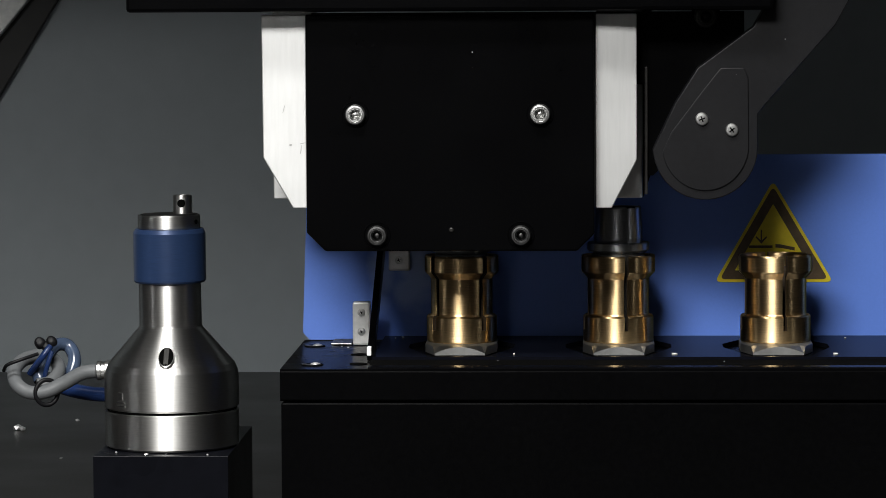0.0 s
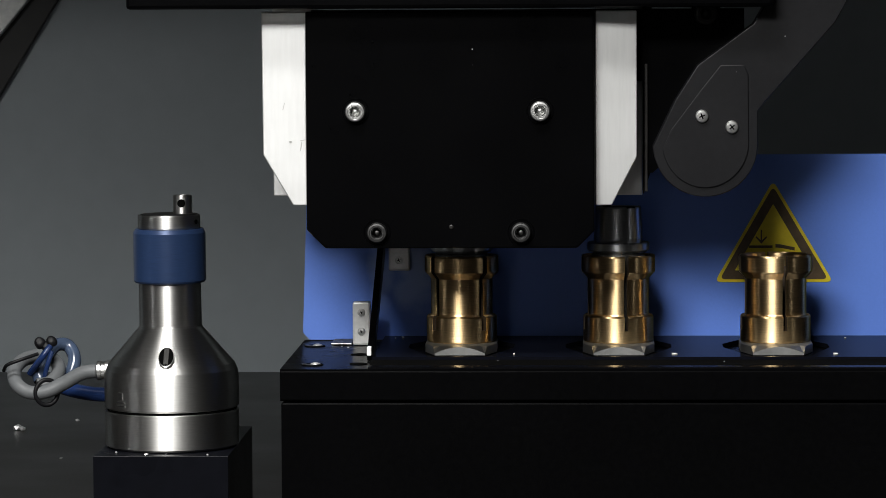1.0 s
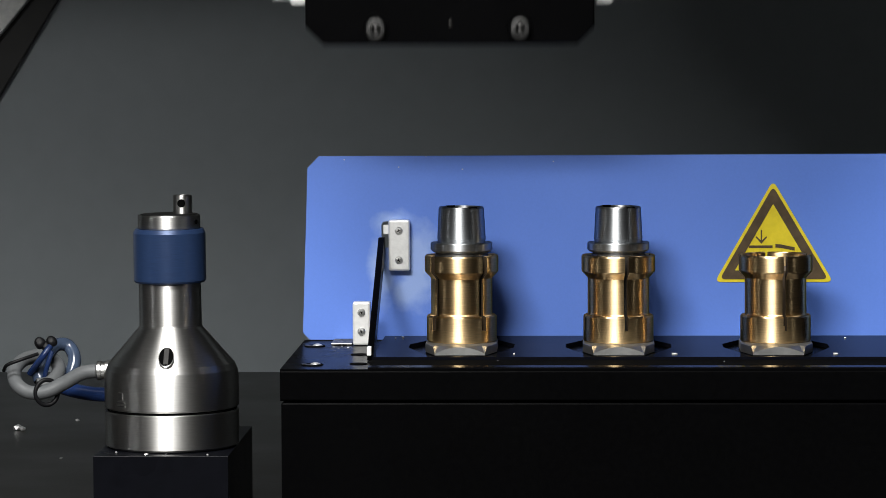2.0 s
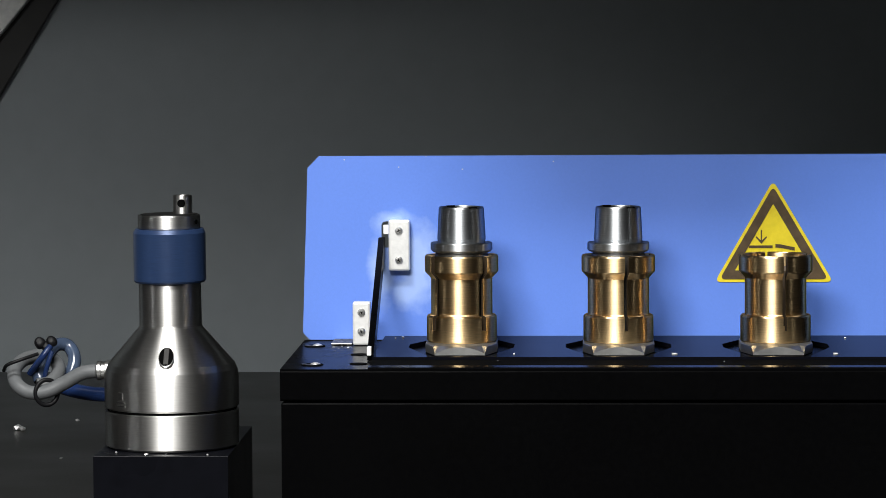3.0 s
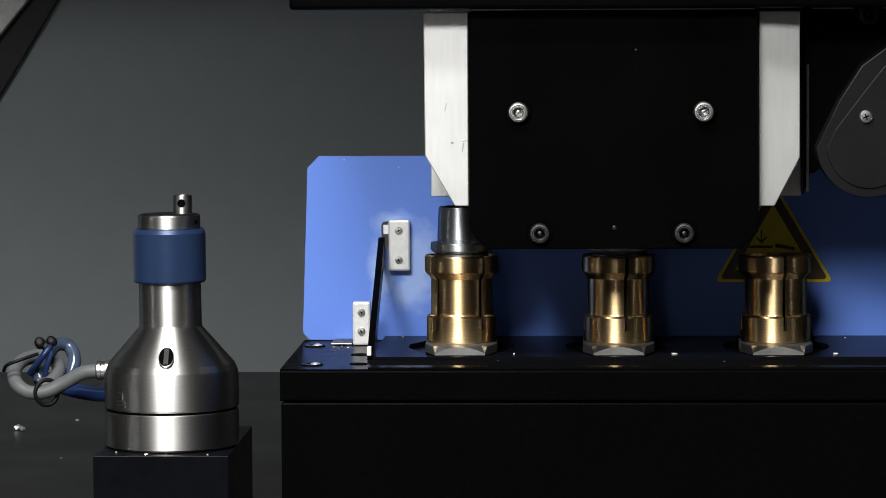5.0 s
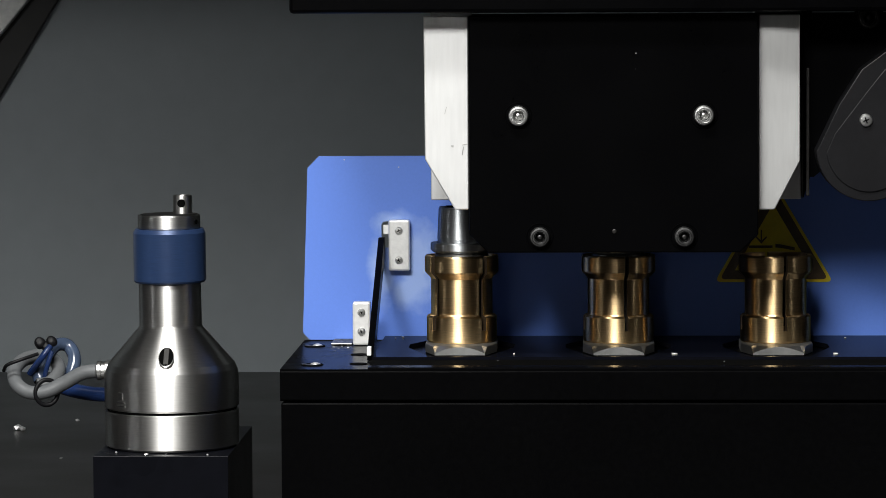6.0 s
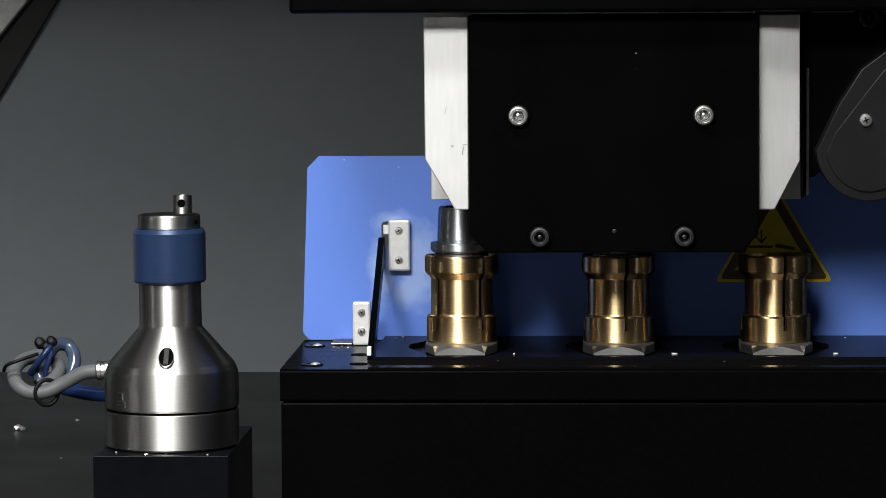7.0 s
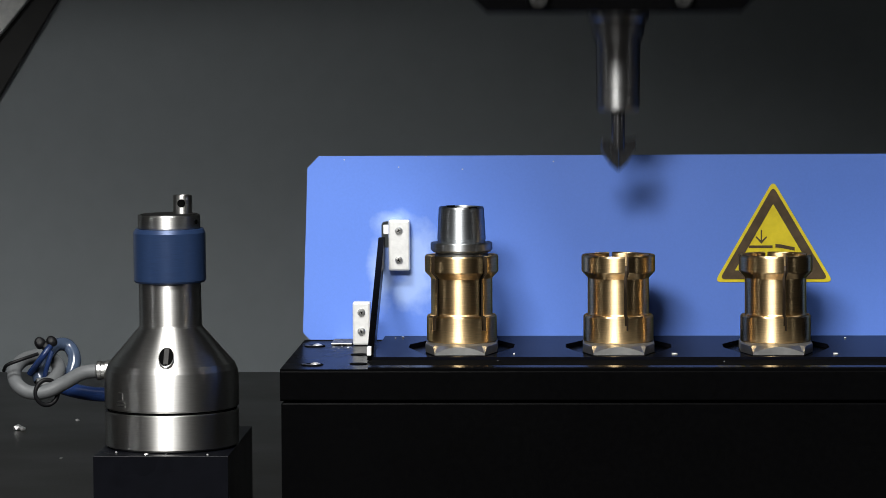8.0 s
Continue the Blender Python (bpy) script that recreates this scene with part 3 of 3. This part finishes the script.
    part("cable_tie", tube([(-0.0688, 0.014, 0.0285), (-0.0668, 0.010, 0.0312), (-0.0610, 0.010, 0.0334), (-0.0550, 0.014, 0.0352)], 0.0007), M_TIE, t, "black cable tie")
    for x, zz, r in ((-0.0560, 0.0384, 0.0025), (-0.0514, 0.0390, 0.0023), (-0.0536, 0.0370, 0.0022)):
        bm = bmesh.new()
        bmesh.ops.create_icosphere(bm, subdivisions=3, radius=r)
        for v in bm.verts:
            v.co *= 1 + 0.25 * noise.noise(v.co * 350)
        part("tie_knot", bm, M_TIE, t, "", pose(x, 0.026, zz))
    return t


def setter_block():
    b = part("setter_block", box(-0.2203, -0.1634, 0.0186, 0.1237, -0.0998, -0.0464, soft=0.0002), M_BASE)
    return tagged(b, "slate-black machined riser block under the tool setter", "riser block")


setter_block()
tool_setter()


# ---- the spindle head ----
def spindle_head():
    """The moving head, placed where it clamps over the first slot."""
    h = thing("spindle_head", "black machine spindle head with pale side guides and cable arm", "spindle head", pose(0, 0, 0))
    body = [(-0.1236, 0.1385), (-0.0099, 0.1385), (-0.0096, 0.0519), (-0.0166, 0.0449), (-0.1162, 0.0449), (-0.1236, 0.0522)]
    part("cover_plate", prism(body, -0.055, -0.040, soft=0.0006), M_BLACK, h, "black chamfered cover plate")
    for x, z, metal in ((-0.1040, 0.0990, M_CHROME), (-0.0311, 0.0990, M_CHROME), (-0.0957, 0.0512, M_OXIDE), (-0.0388, 0.0512, M_OXIDE)):
        cap_screw(h, x, -0.055, z, 0.0040, metal)
    part("guide_plate", prism([(-0.1417, 0.1384), (-0.1413, 0.0817), (-0.1295, 0.0616), (-0.1240, 0.0616), (-0.1240, 0.1384)], -0.048, -0.036, soft=0.0004), M_ALU, h, "pale milled aluminium guide plate")
    part("guide_plate", prism([(-0.0092, 0.1384), (-0.0092, 0.0614), (-0.0028, 0.0614), (0.0073, 0.0806), (0.0072, 0.1384)], 0.0, 0.012, soft=0.0004), M_ALU, h, "pale milled aluminium guide plate", pose(-0.0001, -0.048, 0, 0, 0, 7))
    for x, z, w, q, a in ((-0.1304, 0.0868, 0.0010, 0.0008, 10), (-0.1262, 0.0850, 0.0004, 0.0034, 8), (-0.1255, 0.0875, 0.0022, 0.0003, -12), (-0.1330, 0.1010, 0.0003, 0.0030, 14)):
        part("scuff_mark", moved(box(-w / 2, w / 2, -0.00012, 0.0, -q / 2, q / 2, soft=0.0), pose(x, -0.048, z, 0, a, 0)), M_NUT, h, "grey scuff on the guide")
    part("rear_guide", box(-0.1407, -0.1240, -0.010, 0.006, 0.0633, 0.150), M_ALU, h)
    part("rear_guide", box(-0.0090, 0.0098, -0.010, 0.006, 0.0633, 0.150), M_ALU, h)
    part("side_rail", prism([(0.0098, 0.150), (0.0134, 0.150), (0.0134, 0.0745), (0.0100, 0.0640)], -0.020, -0.004, soft=0.0004), M_BLACK, h, "narrow black side rail")
    part("rail_strip", box(0.0103, 0.0116, -0.0345, -0.0332, 0.0660, 0.1170, soft=0.0003), M_RING, h)
    part("cross_beam", box(-0.1936, 0.0602, -0.064, 0.012, 0.1396, 0.2000, soft=0.0015), M_BLACK, h, "wide black cross beam")
    part("z_slide", box(-0.130, -0.004, 0.0125, 0.2997, 0.2005, 0.6000, soft=0.003), M_BLACK, h, "black vertical slide")
    part("back_plate", prism([(-0.1230, 0.1390), (0.0500, 0.1390), (0.0500, 0.1100), (0.0300, 0.0880), (0.0135, 0.0735), (0.0112, 0.0735), (0.0112, 0.1100), (-0.1230, 0.1100)], -0.0330, -0.0280), M_BLACK, h)
    part("set_screw", turned([(0.0, 0.0), (0.0009, 0.0), (0.0009, 0.0003), (0.0005, 0.0005), (0.0, 0.0005)], steps=20), M_RING, h, "tiny set screw", pose(-0.0663, -0.0551, 0.0533, 90))
    part("spindle_body", turned([(0.0136, 0.0452), (0.0300, 0.0452), (0.0320, 0.0470), (0.0320, 0.1388), (0.0136, 0.1388)], steps=64), M_BLACK, h, "", pose(SLOTS[0], 0, 0))
    part("gripper", turned([(0.0, 0.0460), (0.0050, 0.0460), (0.0056, 0.0470), (0.0056, 0.0900), (0.0136, 0.0900), (0.0136, 0.1386), (0.0, 0.1386)], steps=40), M_DARK, h, "dark draw-bar gripper", pose(SLOTS[0], 0, 0))
    # the cable arm with its cover
    low = [(0.0340 + 0.0206 * math.cos(a), 0.0852 + 0.0204 * math.sin(a)) for a in np.linspace(radians(182), radians(358), 24)]
    arm_out = low + [(0.0546, 0.0985), (0.0575, 0.1022), (0.0850, 0.1335), (0.0930, 0.1480), (0.0930, 0.1900), (0.0600, 0.1900), (0.0600, 0.1450), (0.0530, 0.1330), (0.0310, 0.1168), (0.0222, 0.1030)]
    arm = part("cable_arm", prism(arm_out, -0.052, -0.034, soft=0.0004), M_ARM, h, "dark plastic cable arm")
    inner = [(0.0340 + 0.0172 * math.cos(a), 0.0868 + 0.0184 * math.sin(a)) for a in np.linspace(radians(190), radians(352), 20)]
    part("arm_cover", prism(rounded(inner + [(0.0508, 0.1130), (0.0492, 0.1168), (0.0400, 0.1168), (0.0330, 0.1080), (0.0205, 0.0915)], 0.0006, 3), -0.0527, -0.0520, soft=0.0003), M_ARM, arm, "inset arm cover")
    cross_screw(arm, 0.0326, -0.0527, 0.0967, 0.0026)
    cross_screw(arm, 0.0444, -0.0527, 0.0924, 0.0026, 40)
    cap_screw(h, 0.0345, -0.0400, 0.1370, 0.0045, M_RING)
    return h


head = spindle_head()


# ---- chips on the table ----
def metal_chip(x, y, r, seed):
    bm = bmesh.new()
    bmesh.ops.create_icosphere(bm, subdivisions=1, radius=r)
    for v in bm.verts:
        v.co *= 1 + 0.5 * noise.noise(v.co * 900 + Vector((seed, 0, 0)))
        v.co.z *= 0.7
    ob = part("metal_chip", bm, M_CHIP, None, "", pose(x, y, -0.100 + 0.5 * r))
    return tagged(ob, "bright curled metal chip lying on the table", "metal chip", "chips on the table")


for i, (x, y, r) in enumerate(((-0.3383, 0.5457, 0.0030), (-0.3355, 0.5430, 0.0022), (-0.3109, 0.5891, 0.0014))):
    metal_chip(x, y, r, i * 3.1)


def fine_chip(x, y, z, r, seed):
    bm = bmesh.new()
    bmesh.ops.create_icosphere(bm, subdivisions=1, radius=r)
    for v in bm.verts:
        v.co *= 1 + 0.6 * noise.noise(v.co * 2500 + Vector((seed, 0, 0)))
        v.co.z *= 0.55
    ob = part("metal_chip", bm, M_CHIP, None, "", pose(x, y, z + 0.45 * r))
    return tagged(ob, "tiny bright metal shaving", "metal chip", "tiny metal shavings")


for i, (x, y, z, r) in enumerate(((-0.1980, 0.0205, -0.0464, 0.0011), (-0.1900, 0.0240, -0.0464, 0.0005), (-0.1725, 0.0225, -0.0464, 0.0006), (-0.2120, 0.0300, -0.0464, 0.0006),
                                  (-0.0480, -0.0600, 0.0018, 0.0003), (0.0410, -0.0640, 0.0018, 0.0003), (-0.1120, 0.0100, 0.0, 0.0006), (-0.1150, 0.0150, 0.0, 0.0005), (0.0950, 0.0300, 0.0020, 0.0005),
                                  (-0.0905, 0.0340, 0.0020, 0.0006), (-0.0935, 0.0310, 0.0020, 0.0004), (-0.2700, 0.2500, -0.1, 0.0010), (-0.2950, 0.4200, -0.1, 0.0010), (-0.3300, 0.3600, -0.1, 0.0008))):
    fine_chip(x, y, z, r, i * 2.3)


# ---- what moves ----
def motions():
    # seconds, lift in metres, way along the rack
    lifts = [(0.0, 0.0, 0), (0.75, 0.0, 0), (0.95, 0.0011, 0), (1.05, 0.0012, 0), (1.1, 0.0017, 0), (1.2, 0.0053, 0), (1.3, 0.0140, 0), (1.4, 0.0238, 0), (1.5, 0.0334, 0),
             (1.6, 0.0430, 0), (1.7, 0.0526, 0), (2.0, 0.0814, 0), (2.3, 0.1080, 0.02), (2.6, 0.1290, 0.30), (2.9, 0.1390, 0.70), (3.2, 0.1400, 0.98), (3.4, 0.1400, 1), (3.6, 0.1395, 1), (3.7, 0.1360, 1), (3.8, 0.1240, 1), (3.9, 0.1070, 1),
             (4.0, 0.0884, 1), (4.1, 0.0700, 1), (4.2, 0.0502, 1), (4.3, 0.0313, 1), (4.4, 0.0123, 1), (4.5, 0.0007, 1), (4.6, 0.0007, 1), (5.0, 0.0007, 1),
             (5.4, -0.0007, 1), (7.0, -0.0007, 1), (7.05, 0.0008, 1), (7.1, 0.0058, 1), (7.2, 0.0162, 1), (7.3, 0.0260, 1), (7.4, 0.0357, 1), (7.5, 0.0454, 1), (7.6, 0.0550, 1),
             (7.7, 0.0648, 1), (7.8, 0.0744, 1), (7.9, 0.0842, 1), (8.0, 0.0939, 1)]
    walk(head, [(t, pose(s * PITCH, 0, z)) for t, z, s in lifts])
    carried = [(0.0, pose(SLOTS[1], 0, 0))] + [(t, pose(SLOTS[1], 0, z + 0.0007)) for t, z, s in lifts if t >= 7.0]
    walk(holder_lifted, carried)


motions()
